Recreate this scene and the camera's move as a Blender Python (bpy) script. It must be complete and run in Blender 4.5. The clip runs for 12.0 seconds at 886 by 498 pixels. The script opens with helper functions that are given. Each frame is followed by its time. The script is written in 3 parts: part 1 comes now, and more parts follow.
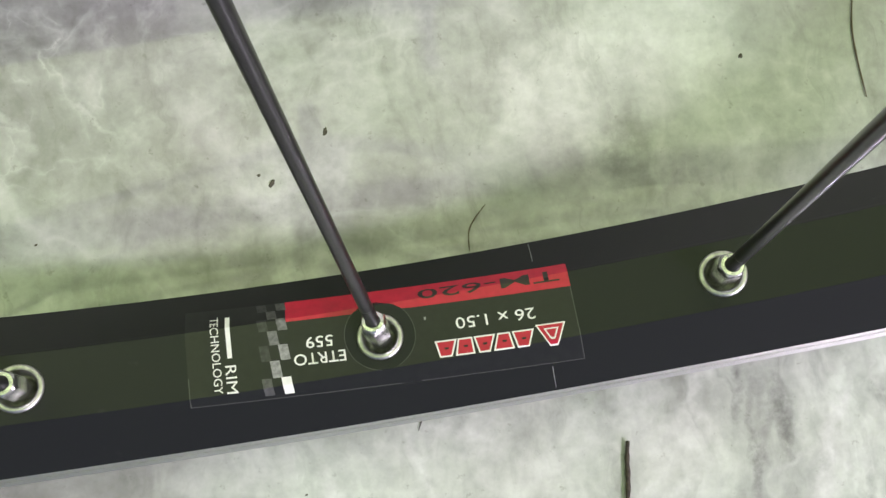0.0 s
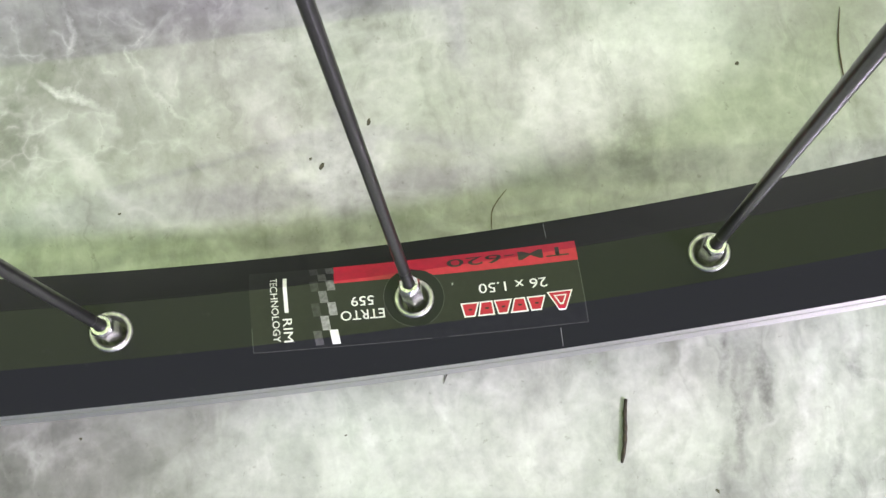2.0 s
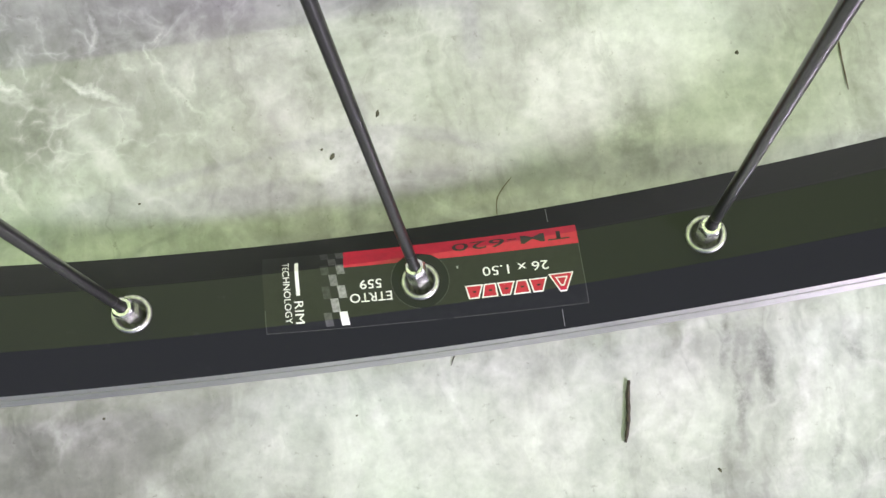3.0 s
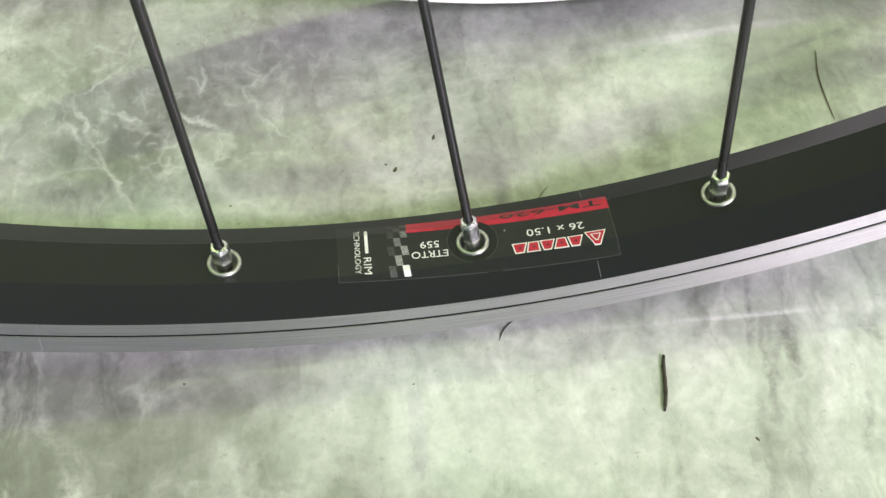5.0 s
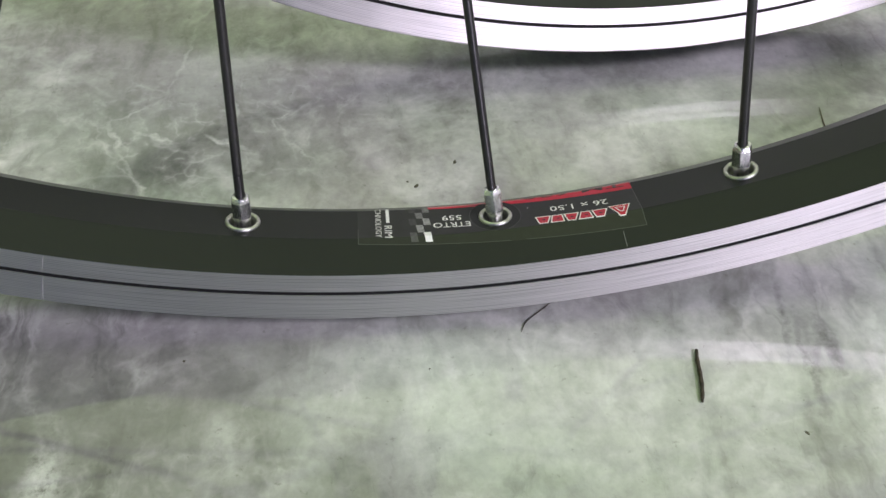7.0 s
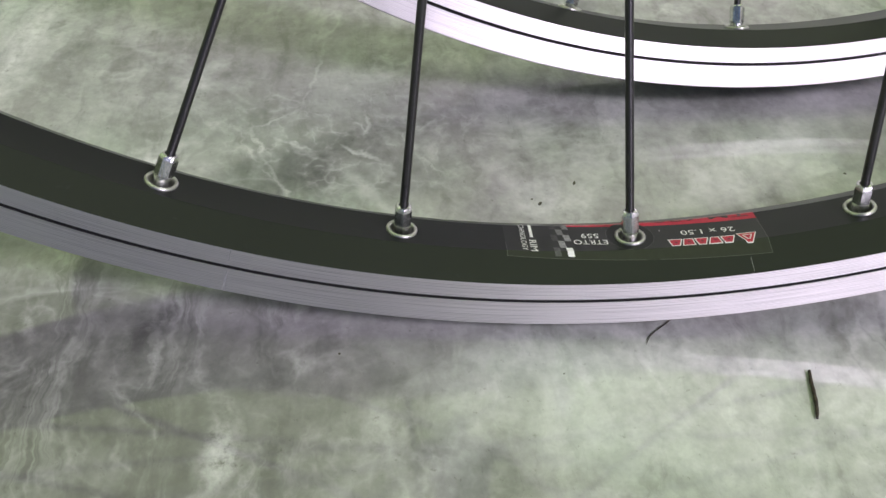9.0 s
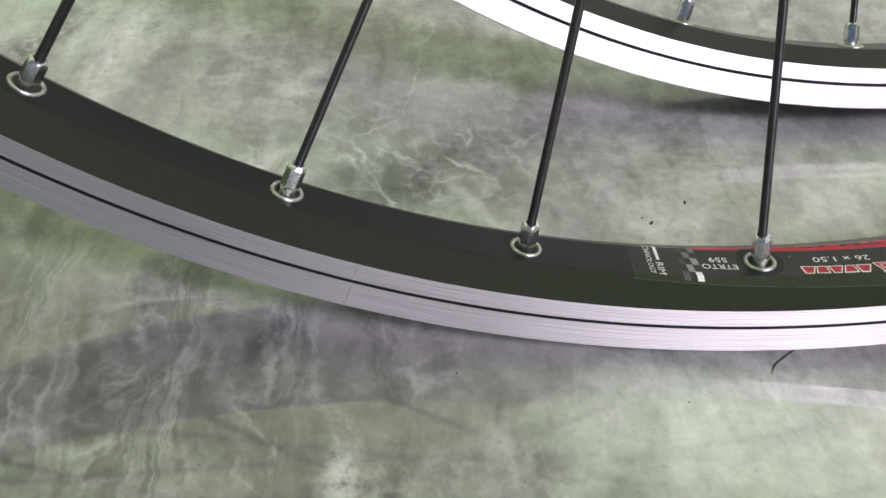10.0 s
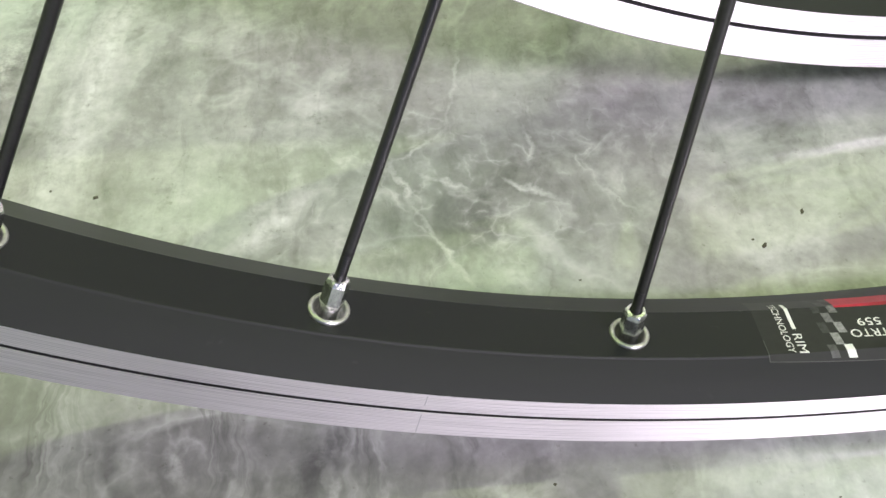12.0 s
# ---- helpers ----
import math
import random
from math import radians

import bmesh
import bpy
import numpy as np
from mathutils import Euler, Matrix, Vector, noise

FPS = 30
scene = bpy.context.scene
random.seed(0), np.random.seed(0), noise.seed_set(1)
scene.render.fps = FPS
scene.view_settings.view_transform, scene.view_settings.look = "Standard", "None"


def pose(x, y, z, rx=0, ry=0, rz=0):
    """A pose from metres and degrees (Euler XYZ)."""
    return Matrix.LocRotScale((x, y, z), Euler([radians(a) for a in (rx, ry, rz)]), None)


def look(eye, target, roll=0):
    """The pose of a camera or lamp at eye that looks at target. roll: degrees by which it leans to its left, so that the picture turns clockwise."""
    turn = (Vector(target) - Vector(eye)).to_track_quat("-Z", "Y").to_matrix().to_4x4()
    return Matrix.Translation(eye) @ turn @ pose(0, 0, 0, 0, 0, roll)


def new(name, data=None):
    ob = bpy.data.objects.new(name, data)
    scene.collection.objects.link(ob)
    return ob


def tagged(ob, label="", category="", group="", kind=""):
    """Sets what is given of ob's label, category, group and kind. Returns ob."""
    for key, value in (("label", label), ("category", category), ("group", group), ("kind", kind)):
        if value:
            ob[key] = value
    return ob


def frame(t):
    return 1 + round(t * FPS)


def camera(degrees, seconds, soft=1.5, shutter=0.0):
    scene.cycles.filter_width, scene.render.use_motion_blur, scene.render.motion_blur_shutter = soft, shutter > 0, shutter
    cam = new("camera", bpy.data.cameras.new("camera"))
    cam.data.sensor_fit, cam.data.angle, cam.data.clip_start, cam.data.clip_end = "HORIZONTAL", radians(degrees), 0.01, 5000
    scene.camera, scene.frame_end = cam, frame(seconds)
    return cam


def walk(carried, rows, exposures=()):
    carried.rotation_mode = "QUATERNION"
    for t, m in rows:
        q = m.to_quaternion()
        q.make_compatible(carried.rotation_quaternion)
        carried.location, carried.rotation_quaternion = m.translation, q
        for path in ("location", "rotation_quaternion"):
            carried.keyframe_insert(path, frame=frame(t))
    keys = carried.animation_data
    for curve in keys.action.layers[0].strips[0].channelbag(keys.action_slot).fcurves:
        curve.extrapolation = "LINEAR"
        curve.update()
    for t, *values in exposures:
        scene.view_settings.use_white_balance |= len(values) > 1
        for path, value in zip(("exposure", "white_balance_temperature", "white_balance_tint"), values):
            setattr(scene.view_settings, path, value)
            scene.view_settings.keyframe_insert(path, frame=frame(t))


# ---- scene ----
cam = camera(56.42, 12.0, soft=1.5)
PANEL_W, WEST_W, SKY_W, LOW_FRONT_W = 48.0, 8.0, 104.0, 20.0
EXPOSURES = [
    (0.0, 0.04, 6400, 15), (1.0, 0.20, 6350, 16), (3.2, 0.30, 6280, 18), (4.8, 0.16, 6550, 9), (5.5, -0.16, 6500, 9),
    (6.5, -0.40, 6300, 13), (9.5, -0.43, 6330, 15), (10.5, -0.24, 6450, 13), (11.2, 0.05, 6450, 12), (12.0, 0.08, 6450, 12),
]
PATH = [
    (0, (0.01430, 0.00520, 0.14549), (0.03013, 0.01787, -0.00314), 43.07),
    (0.5, (0.01154, 0.00770, 0.15263), (0.02759, 0.01755, 0.00382), 50.98),
    (1, (0.00934, 0.00447, 0.15703), (0.02348, 0.01543, 0.00810), 45.25),
    (1.5, (0.01049, 0.00234, 0.16337), (0.02349, 0.01361, 0.01436), 42.30),
    (2, (0.01049, 0.00063, 0.16648), (0.02261, 0.01237, 0.01743), 39.22),
    (2.5, (0.01157, -0.00055, 0.16801), (0.02233, 0.01125, 0.01886), 35.52),
    (3, (0.01285, -0.00342, 0.17188), (0.02101, 0.00919, 0.02263), 25.89),
    (3.2, (0.01581, -0.00307, 0.17290), (0.02071, 0.00886, 0.02346), 15.21),
    (4.8, (0.00495, -0.04794, 0.18960), (0.01030, -0.00529, 0.04589), -0.17),
    (5, (0.00073, -0.06374, 0.18119), (0.00847, -0.00674, 0.04266), 1.07),
    (5.5, (-0.00536, -0.08346, 0.17584), (0.00456, -0.00687, 0.04725), 2.16),
    (6, (-0.01566, -0.11123, 0.14208), (-0.00481, -0.01938, 0.02398), 2.17),
    (6.5, (-0.00927, -0.11024, 0.14582), (0.00170, -0.01386, 0.03141), 1.86),
    (7, (-0.00819, -0.11431, 0.14498), (0.00308, -0.01611, 0.03216), 1.71),
    (7.2, (-0.01299, -0.11579, 0.14084), (-0.00143, -0.01759, 0.02804), 1.88),
    (8.8, (-0.03211, -0.12364, 0.15397), (-0.02152, -0.02391, 0.04242), 4.48),
    (9, (-0.03854, -0.12234, 0.15555), (-0.02901, -0.02253, 0.04399), 4.11),
    (9.5, (-0.05514, -0.12251, 0.15819), (-0.04827, -0.02173, 0.04730), 4.25),
    (10, (-0.06118, -0.11607, 0.15254), (-0.05518, -0.01561, 0.04131), 4.37),
    (10.5, (-0.07114, -0.06324, 0.13773), (-0.06922, 0.02718, 0.01807), 0.31),
    (11, (-0.07363, -0.05427, 0.13991), (-0.07273, 0.03347, 0.01825), -1.66),
    (11.5, (-0.07363, -0.05686, 0.14164), (-0.07367, 0.02712, 0.01735), -2.95),
    (12, (-0.06752, -0.05992, 0.15106), (-0.06746, 0.02177, 0.02525), -4.05),
]
walk(cam, [(t, look(eye, target, roll)) for t, eye, target, roll in PATH], EXPOSURES)

# ---- light: area lamps for unseen sources, green from above and left, cool from the front right ----
world = bpy.data.worlds.new("world")
scene.world = world
world.use_nodes = True
sky = world.node_tree.nodes.new("ShaderNodeTexSky")
sky.sky_type, sky.sun_disc, sky.sun_elevation, sky.sun_rotation = "NISHITA", False, radians(50), radians(140)
world.node_tree.links.new(sky.outputs[0], world.node_tree.nodes["Background"].inputs[0])
world.node_tree.nodes["Background"].inputs[1].default_value = 0.06


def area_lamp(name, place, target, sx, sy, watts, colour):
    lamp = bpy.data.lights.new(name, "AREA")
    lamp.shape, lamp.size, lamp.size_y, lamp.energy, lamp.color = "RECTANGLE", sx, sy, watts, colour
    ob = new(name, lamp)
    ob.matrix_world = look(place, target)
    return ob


# green lamp panel added under the unseen ceiling, in place of daylight through a roof
area_lamp("green_panel_light", (0.0, 1.0, 2.385), (0.0, 1.0, 0.0), 4.7, 2.3, PANEL_W, (0.80, 1.0, 0.47))
# green fill lamp added on the left, in an invented opening of an unseen wall
area_lamp("west_fill_light", (-2.38, 0.66, 1.2), (0.0, 0.66, 1.2), 1.5, 1.2, WEST_W, (0.80, 1.0, 0.47))
# lamp for the sky over the open front, its direction taken from the shadows
area_lamp("sky_light", (1.82, -1.70, 2.40), (0.0, 0.04, 0.0), 0.65, 0.74, SKY_W, (0.94, 0.84, 1.0))
# low lamp added at front right to light up the brake tracks; source unseen
area_lamp("low_front_light", (1.05, -2.15, 0.75), (0.0, 0.0, 0.05), 0.7, 1.2, LOW_FRONT_W, (0.95, 0.86, 1.0))

# ---- materials ----
HUB_Z = 0.283
R_OUT, R_TRACK, R_FLAT = 0.2826, 0.2711, 0.2670
R_GROOVE = 0.2758
W_TRACK, W_FLAT = 0.0120, 0.0050


def material(name, colour, rough, metal=0.0, spec=0.5, coat=0.0):
    m = bpy.data.materials.new(name)
    m.use_nodes = True
    b = m.node_tree.nodes["Principled BSDF"]
    b.inputs["Base Color"].default_value = (*colour, 1)
    b.inputs["Roughness"].default_value = rough
    b.inputs["Metallic"].default_value = metal
    b.inputs["Specular IOR Level"].default_value = spec
    b.inputs["Coat Weight"].default_value = coat
    b.inputs["Coat Roughness"].default_value = 0.15
    return m, m.node_tree.nodes, m.node_tree.links, b


def noise_tex(nodes, links, vector, scale, detail=4.0, rough=0.55, distortion=0.0):
    n = nodes.new("ShaderNodeTexNoise")
    n.inputs["Scale"].default_value, n.inputs["Detail"].default_value = scale, detail
    n.inputs["Roughness"].default_value, n.inputs["Distortion"].default_value = rough, distortion
    links.new(vector, n.inputs["Vector"])
    return n


def ramp(nodes, links, value, stops):
    r = nodes.new("ShaderNodeValToRGB")
    while len(r.color_ramp.elements) < len(stops):
        r.color_ramp.elements.new(0.5)
    for e, (p, c) in zip(r.color_ramp.elements, stops):
        e.position, e.color = p, (*c, 1) if len(c) == 3 else c
    links.new(value, r.inputs[0])
    return r


def mix(nodes, links, fac, a, b, kind="MIX"):
    n = nodes.new("ShaderNodeMix")
    n.data_type, n.blend_type = "RGBA", kind
    for socket, value in ((n.inputs[0], fac), (n.inputs[6], a), (n.inputs[7], b)):
        if isinstance(value, (int, float)):
            socket.default_value = value
        elif isinstance(value, tuple):
            socket.default_value = (*value, 1)
        else:
            links.new(value, socket)
    return n.outputs[2]


def calc(nodes, links, kind, a, b=0.0):
    n = nodes.new("ShaderNodeMath")
    n.operation = kind
    for socket, value in zip(n.inputs, (a, b)):
        if isinstance(value, (int, float)):
            socket.default_value = value
        else:
            links.new(value, socket)
    return n.outputs[0]


def bump(nodes, links, bsdf, height, strength, distance):
    n = nodes.new("ShaderNodeBump")
    n.inputs["Strength"].default_value, n.inputs["Distance"].default_value = strength, distance
    links.new(height, n.inputs["Height"])
    links.new(n.outputs[0], bsdf.inputs["Normal"])


def object_coords(nodes):
    return nodes.new("ShaderNodeTexCoord").outputs["Object"]


def wheel_polar(nodes, links):
    """Radius and angle round the hub as texture values."""
    sep = nodes.new("ShaderNodeSeparateXYZ")
    links.new(object_coords(nodes), sep.inputs[0])
    z = calc(nodes, links, "SUBTRACT", sep.outputs[2], HUB_Z)
    x = sep.outputs[0]
    r = calc(nodes, links, "SQRT", calc(nodes, links, "ADD", calc(nodes, links, "MULTIPLY", x, x), calc(nodes, links, "MULTIPLY", z, z)))
    a = calc(nodes, links, "ARCTAN2", x, calc(nodes, links, "MULTIPLY", z, -1.0))
    return r, a, sep.outputs[1]


def floor_material():
    m, nodes, links, b = material("marbled_vinyl", (0.4, 0.4, 0.4), 0.2, spec=0.68)
    co = object_coords(nodes)
    warp = noise_tex(nodes, links, co, 45, 4, 0.6)
    shift = nodes.new("ShaderNodeVectorMath")
    shift.operation = "MULTIPLY_ADD"
    links.new(warp.outputs["Color"], shift.inputs[0])
    shift.inputs[1].default_value = (0.016, 0.016, 0.0)
    links.new(co, shift.inputs[2])
    wco = shift.outputs[0]
    clouds = noise_tex(nodes, links, wco, 14, 7, 0.58, 0.15)
    base = ramp(nodes, links, clouds.outputs[0], [(0.28, (0.28, 0.285, 0.275)), (0.42, (0.38, 0.39, 0.365)), (0.50, (0.45, 0.455, 0.435)), (0.58, (0.54, 0.545, 0.525)), (0.74, (0.66, 0.66, 0.645))])
    tint = noise_tex(nodes, links, co, 13, 3, 0.5)
    hue = ramp(nodes, links, tint.outputs[0], [(0.38, (1.0, 0.95, 1.0)), (0.52, (0.97, 1.0, 0.95)), (0.66, (0.90, 1.0, 0.88))])
    col = mix(nodes, links, 1.0, base.outputs[0], hue.outputs[0], "MULTIPLY")
    patchy = noise_tex(nodes, links, wco, 38, 6, 0.62, 0.35)
    pr = ramp(nodes, links, patchy.outputs[0], [(0.38, (0.78, 0.78, 0.77)), (0.44, (0.92, 0.92, 0.91)), (0.50, (0.98, 0.98, 0.98)), (0.54, (1.08, 1.08, 1.08)), (0.62, (1.22, 1.22, 1.22))])
    col = mix(nodes, links, 0.8, col, pr.outputs[0], "MULTIPLY")
    # streaks that run along the printed slab
    mp = nodes.new("ShaderNodeMapping")
    mp.inputs["Scale"].default_value = (1.0, 0.22, 1.0)
    mp.inputs["Rotation"].default_value = (0, 0, -0.12)
    links.new(wco, mp.inputs[0])
    streak = noise_tex(nodes, links, mp.outputs[0], 60, 5, 0.6, 0.4)
    sr = ramp(nodes, links, streak.outputs[0], [(0.33, (0.62, 0.62, 0.60)), (0.47, (1, 1, 1)), (0.60, (1, 1, 1)), (0.75, (1.22, 1.22, 1.2))])
    col = mix(nodes, links, 0.85, col, sr.outputs[0], "MULTIPLY")
    thin = nodes.new("ShaderNodeMapping")
    thin.inputs["Scale"].default_value = (1.0, 0.16, 1.0)
    thin.inputs["Rotation"].default_value = (0, 0, -0.10)
    links.new(wco, thin.inputs[0])
    strand = noise_tex(nodes, links, thin.outputs[0], 150, 6, 0.68, 0.5)
    tr = ramp(nodes, links, strand.outputs[0], [(0.34, (0.60, 0.60, 0.58)), (0.45, (0.94, 0.94, 0.93)), (0.55, (1, 1, 1)), (0.68, (1.20, 1.20, 1.19))])
    col = mix(nodes, links, 0.55, col, tr.outputs[0], "MULTIPLY")
    # broad patches (print, with some shade painted in), then printed strokes and veins: centre, half width, half
    # length, turn, how much darker or paler
    bend = noise_tex(nodes, links, co, 85, 5, 0.62)
    own = nodes.new("ShaderNodeVectorMath")
    own.operation = "MULTIPLY_ADD"
    links.new(bend.outputs["Color"], own.inputs[0])
    own.inputs[1].default_value = (0.009, 0.009, 0.0)
    links.new(co, own.inputs[2])
    ragged = noise_tex(nodes, links, co, 210, 4, 0.7)
    broken = ramp(nodes, links, ragged.outputs[0], [(0.34, (0.15,) * 3), (0.48, (0.8,) * 3), (0.62, (1.25,) * 3)])
    for rows, source, middle, sign in ((DARKS_AND_SHADE, wco, 0.008, -1), (BROAD_PALES, wco, 0.008, 1), (DARKS, own.outputs[0], 0.0045, -1), (FRONT_DARKS, own.outputs[0], 0.0045, -1), (PALES, own.outputs[0], 0.0045, 1), (VEINS, own.outputs[0], 0.0045, 1)):
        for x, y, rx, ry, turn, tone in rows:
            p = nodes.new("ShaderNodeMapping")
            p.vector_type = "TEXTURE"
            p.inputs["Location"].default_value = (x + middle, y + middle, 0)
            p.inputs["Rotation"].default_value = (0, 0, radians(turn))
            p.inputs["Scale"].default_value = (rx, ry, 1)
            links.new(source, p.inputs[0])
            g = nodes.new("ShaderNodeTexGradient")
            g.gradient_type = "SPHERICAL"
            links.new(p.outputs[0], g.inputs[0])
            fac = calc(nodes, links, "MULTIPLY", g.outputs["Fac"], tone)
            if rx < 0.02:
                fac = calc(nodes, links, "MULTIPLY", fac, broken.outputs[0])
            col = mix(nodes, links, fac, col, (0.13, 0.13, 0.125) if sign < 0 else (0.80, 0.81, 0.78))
    # thin pale crackle veins, thickest in a few places
    dense = 0.16
    for x, y, rx, ry in ((-0.080, 0.050, 0.060, 0.042), (-0.040, 0.062, 0.045, 0.03), (0.108, -0.034, 0.034, 0.045)):
        p = nodes.new("ShaderNodeMapping")
        p.vector_type = "TEXTURE"
        p.inputs["Location"].default_value = (x, y, 0)
        p.inputs["Scale"].default_value = (rx, ry, 1)
        links.new(co, p.inputs[0])
        g = nodes.new("ShaderNodeTexGradient")
        g.gradient_type = "SPHERICAL"
        links.new(p.outputs[0], g.inputs[0])
        dense = calc(nodes, links, "ADD", dense, calc(nodes, links, "MULTIPLY", g.outputs["Fac"], 0.75))
    fine_warp = noise_tex(nodes, links, co, 120, 4, 0.65)
    jag = nodes.new("ShaderNodeVectorMath")
    jag.operation = "MULTIPLY_ADD"
    links.new(fine_warp.outputs["Color"], jag.inputs[0])
    jag.inputs[1].default_value = (0.006, 0.006, 0.0)
    links.new(wco, jag.inputs[2])
    for scale, width, amount in ((34, 0.008, 0.5), (58, 0.016, 0.55), (115, 0.028, 0.5)):
        cells = nodes.new("ShaderNodeTexVoronoi")
        cells.feature = "DISTANCE_TO_EDGE"
        cells.inputs["Scale"].default_value = scale
        links.new(jag.outputs[0], cells.inputs["Vector"])
        line = ramp(nodes, links, cells.outputs[0], [(0.0, (1, 1, 1)), (width, (0.55,) * 3), (width * 3.0, (0.18,) * 3), (width * 9.0, (0, 0, 0))])
        gaps = noise_tex(nodes, links, co, scale * 1.4, 2, 0.5)
        gr = ramp(nodes, links, gaps.outputs[0], [(0.46, (0, 0, 0)), (0.62, (1, 1, 1))])
        fac = calc(nodes, links, "MULTIPLY", calc(nodes, links, "MULTIPLY", line.outputs[0], gr.outputs[0]), amount)
        fac = calc(nodes, links, "MINIMUM", calc(nodes, links, "MULTIPLY", fac, dense), 0.9)
        col = mix(nodes, links, fac, col, (0.76, 0.77, 0.74))
    # winding veins: pale ridges all over, and strands that run along the slab, strongest before the wheels
    def ridges(source, scale, width, detail, rough, twist):
        n = noise_tex(nodes, links, source, scale, detail, rough, twist)
        away = calc(nodes, links, "ABSOLUTE", calc(nodes, links, "SUBTRACT", n.outputs[0], 0.5))
        return ramp(nodes, links, away, [(0.0, (1, 1, 1)), (width * 0.4, (0.5,) * 3), (width, (0, 0, 0))]).outputs[0]

    for scale, width, amount, twist, where in ((15, 0.034, 0.40, 0.5, 21), (33, 0.045, 0.30, 0.4, 40), (80, 0.060, 0.08, 0.3, 70)):
        some = noise_tex(nodes, links, co, where, 2, 0.5)
        mask = ramp(nodes, links, some.outputs[0], [(0.42, (0, 0, 0)), (0.60, (1, 1, 1))])
        fac = calc(nodes, links, "MULTIPLY", calc(nodes, links, "MULTIPLY", ridges(co, scale, width, 5, 0.56, twist), mask.outputs[0]), amount)
        col = mix(nodes, links, fac, col, (0.74, 0.75, 0.72))
    sep = nodes.new("ShaderNodeSeparateXYZ")
    links.new(co, sep.inputs[0])
    sides = ramp(nodes, links, calc(nodes, links, "ADD", sep.outputs[0], 0.5), [(0.43, (1, 1, 1)), (0.475, (0.15,) * 3), (0.56, (0.1,) * 3), (0.585, (0.4,) * 3)])
    ahead = ramp(nodes, links, calc(nodes, links, "ADD", sep.outputs[1], 0.5), [(0.50, (1, 1, 1)), (0.525, (0.25,) * 3)])
    for scale, width, amount, tone in ((21, 0.055, 0.80, (0.13, 0.13, 0.12)), (40, 0.040, 0.30, (0.70, 0.71, 0.68)), (52, 0.050, 0.70, (0.15, 0.15, 0.14))):
        fac = calc(nodes, links, "MULTIPLY", ridges(thin.outputs[0], scale, width, 5, 0.6, 0.6), calc(nodes, links, "MULTIPLY", sides.outputs[0], ahead.outputs[0]))
        some = noise_tex(nodes, links, co, scale * 0.8, 2, 0.5)
        mask = ramp(nodes, links, some.outputs[0], [(0.40, (0, 0, 0)), (0.58, (1, 1, 1))])
        fac = calc(nodes, links, "MULTIPLY", calc(nodes, links, "MULTIPLY", fac, mask.outputs[0]), amount)
        col = mix(nodes, links, fac, col, tone)
    # mottling of the print
    for scale, lo, hi in ((58, 0.90, 1.08), (160, 0.93, 1.06), (380, 0.94, 1.05)):
        spots = noise_tex(nodes, links, co, scale, 4, 0.65)
        mo = ramp(nodes, links, spots.outputs[0], [(0.36, (lo,) * 3), (0.5, (1, 1, 1)), (0.64, (hi,) * 3)])
        col = mix(nodes, links, 1.0, col, mo.outputs[0], "MULTIPLY")
    # dust and scuffs
    dust = noise_tex(nodes, links, co, 420, 3, 0.7)
    dr = ramp(nodes, links, dust.outputs[0], [(0.27, (0.55, 0.54, 0.5)), (0.36, (1, 1, 1))])
    col = mix(nodes, links, 0.55, col, dr.outputs[0], "MULTIPLY")
    col = mix(nodes, links, 1.0, col, (0.88, 0.88, 0.88), "MULTIPLY")
    links.new(col, b.inputs["Base Color"])
    rough = noise_tex(nodes, links, co, 45, 4, 0.6)
    rr = ramp(nodes, links, rough.outputs[0], [(0.3, (0.046,) * 3), (0.7, (0.066,) * 3)])
    links.new(rr.outputs[0], b.inputs["Roughness"])
    fine = noise_tex(nodes, links, co, 260, 3, 0.6)
    bump(nodes, links, b, fine.outputs[0], 0.02, 0.0004)
    return m


def anodised_material():
    m, nodes, links, b = material("black_anodised", (0.012, 0.0128, 0.0128), 0.3, spec=0.29)
    b.inputs["Specular Tint"].default_value = (0.97, 1.0, 0.98, 1)
    r, a, y = wheel_polar(nodes, links)
    comb = nodes.new("ShaderNodeCombineXYZ")
    links.new(calc(nodes, links, "MULTIPLY", r, 900.0), comb.inputs[0])
    links.new(calc(nodes, links, "MULTIPLY", y, 900.0), comb.inputs[1])
    links.new(calc(nodes, links, "MULTIPLY", a, 6.0), comb.inputs[2])
    grain = noise_tex(nodes, links, comb.outputs[0], 3.0, 3, 0.6)
    rr = ramp(nodes, links, grain.outputs[0], [(0.3, (0.29,) * 3), (0.7, (0.32,) * 3)])
    links.new(rr.outputs[0], b.inputs["Roughness"])
    marks = noise_tex(nodes, links, object_coords(nodes), 180, 3, 0.7)
    mr = ramp(nodes, links, marks.outputs[0], [(0.68, (0.012, 0.0128, 0.0128)), (0.82, (0.028, 0.028, 0.029))])
    links.new(mr.outputs[0], b.inputs["Base Color"])
    bump(nodes, links, b, grain.outputs[0], 0.008, 0.0003)
    return m


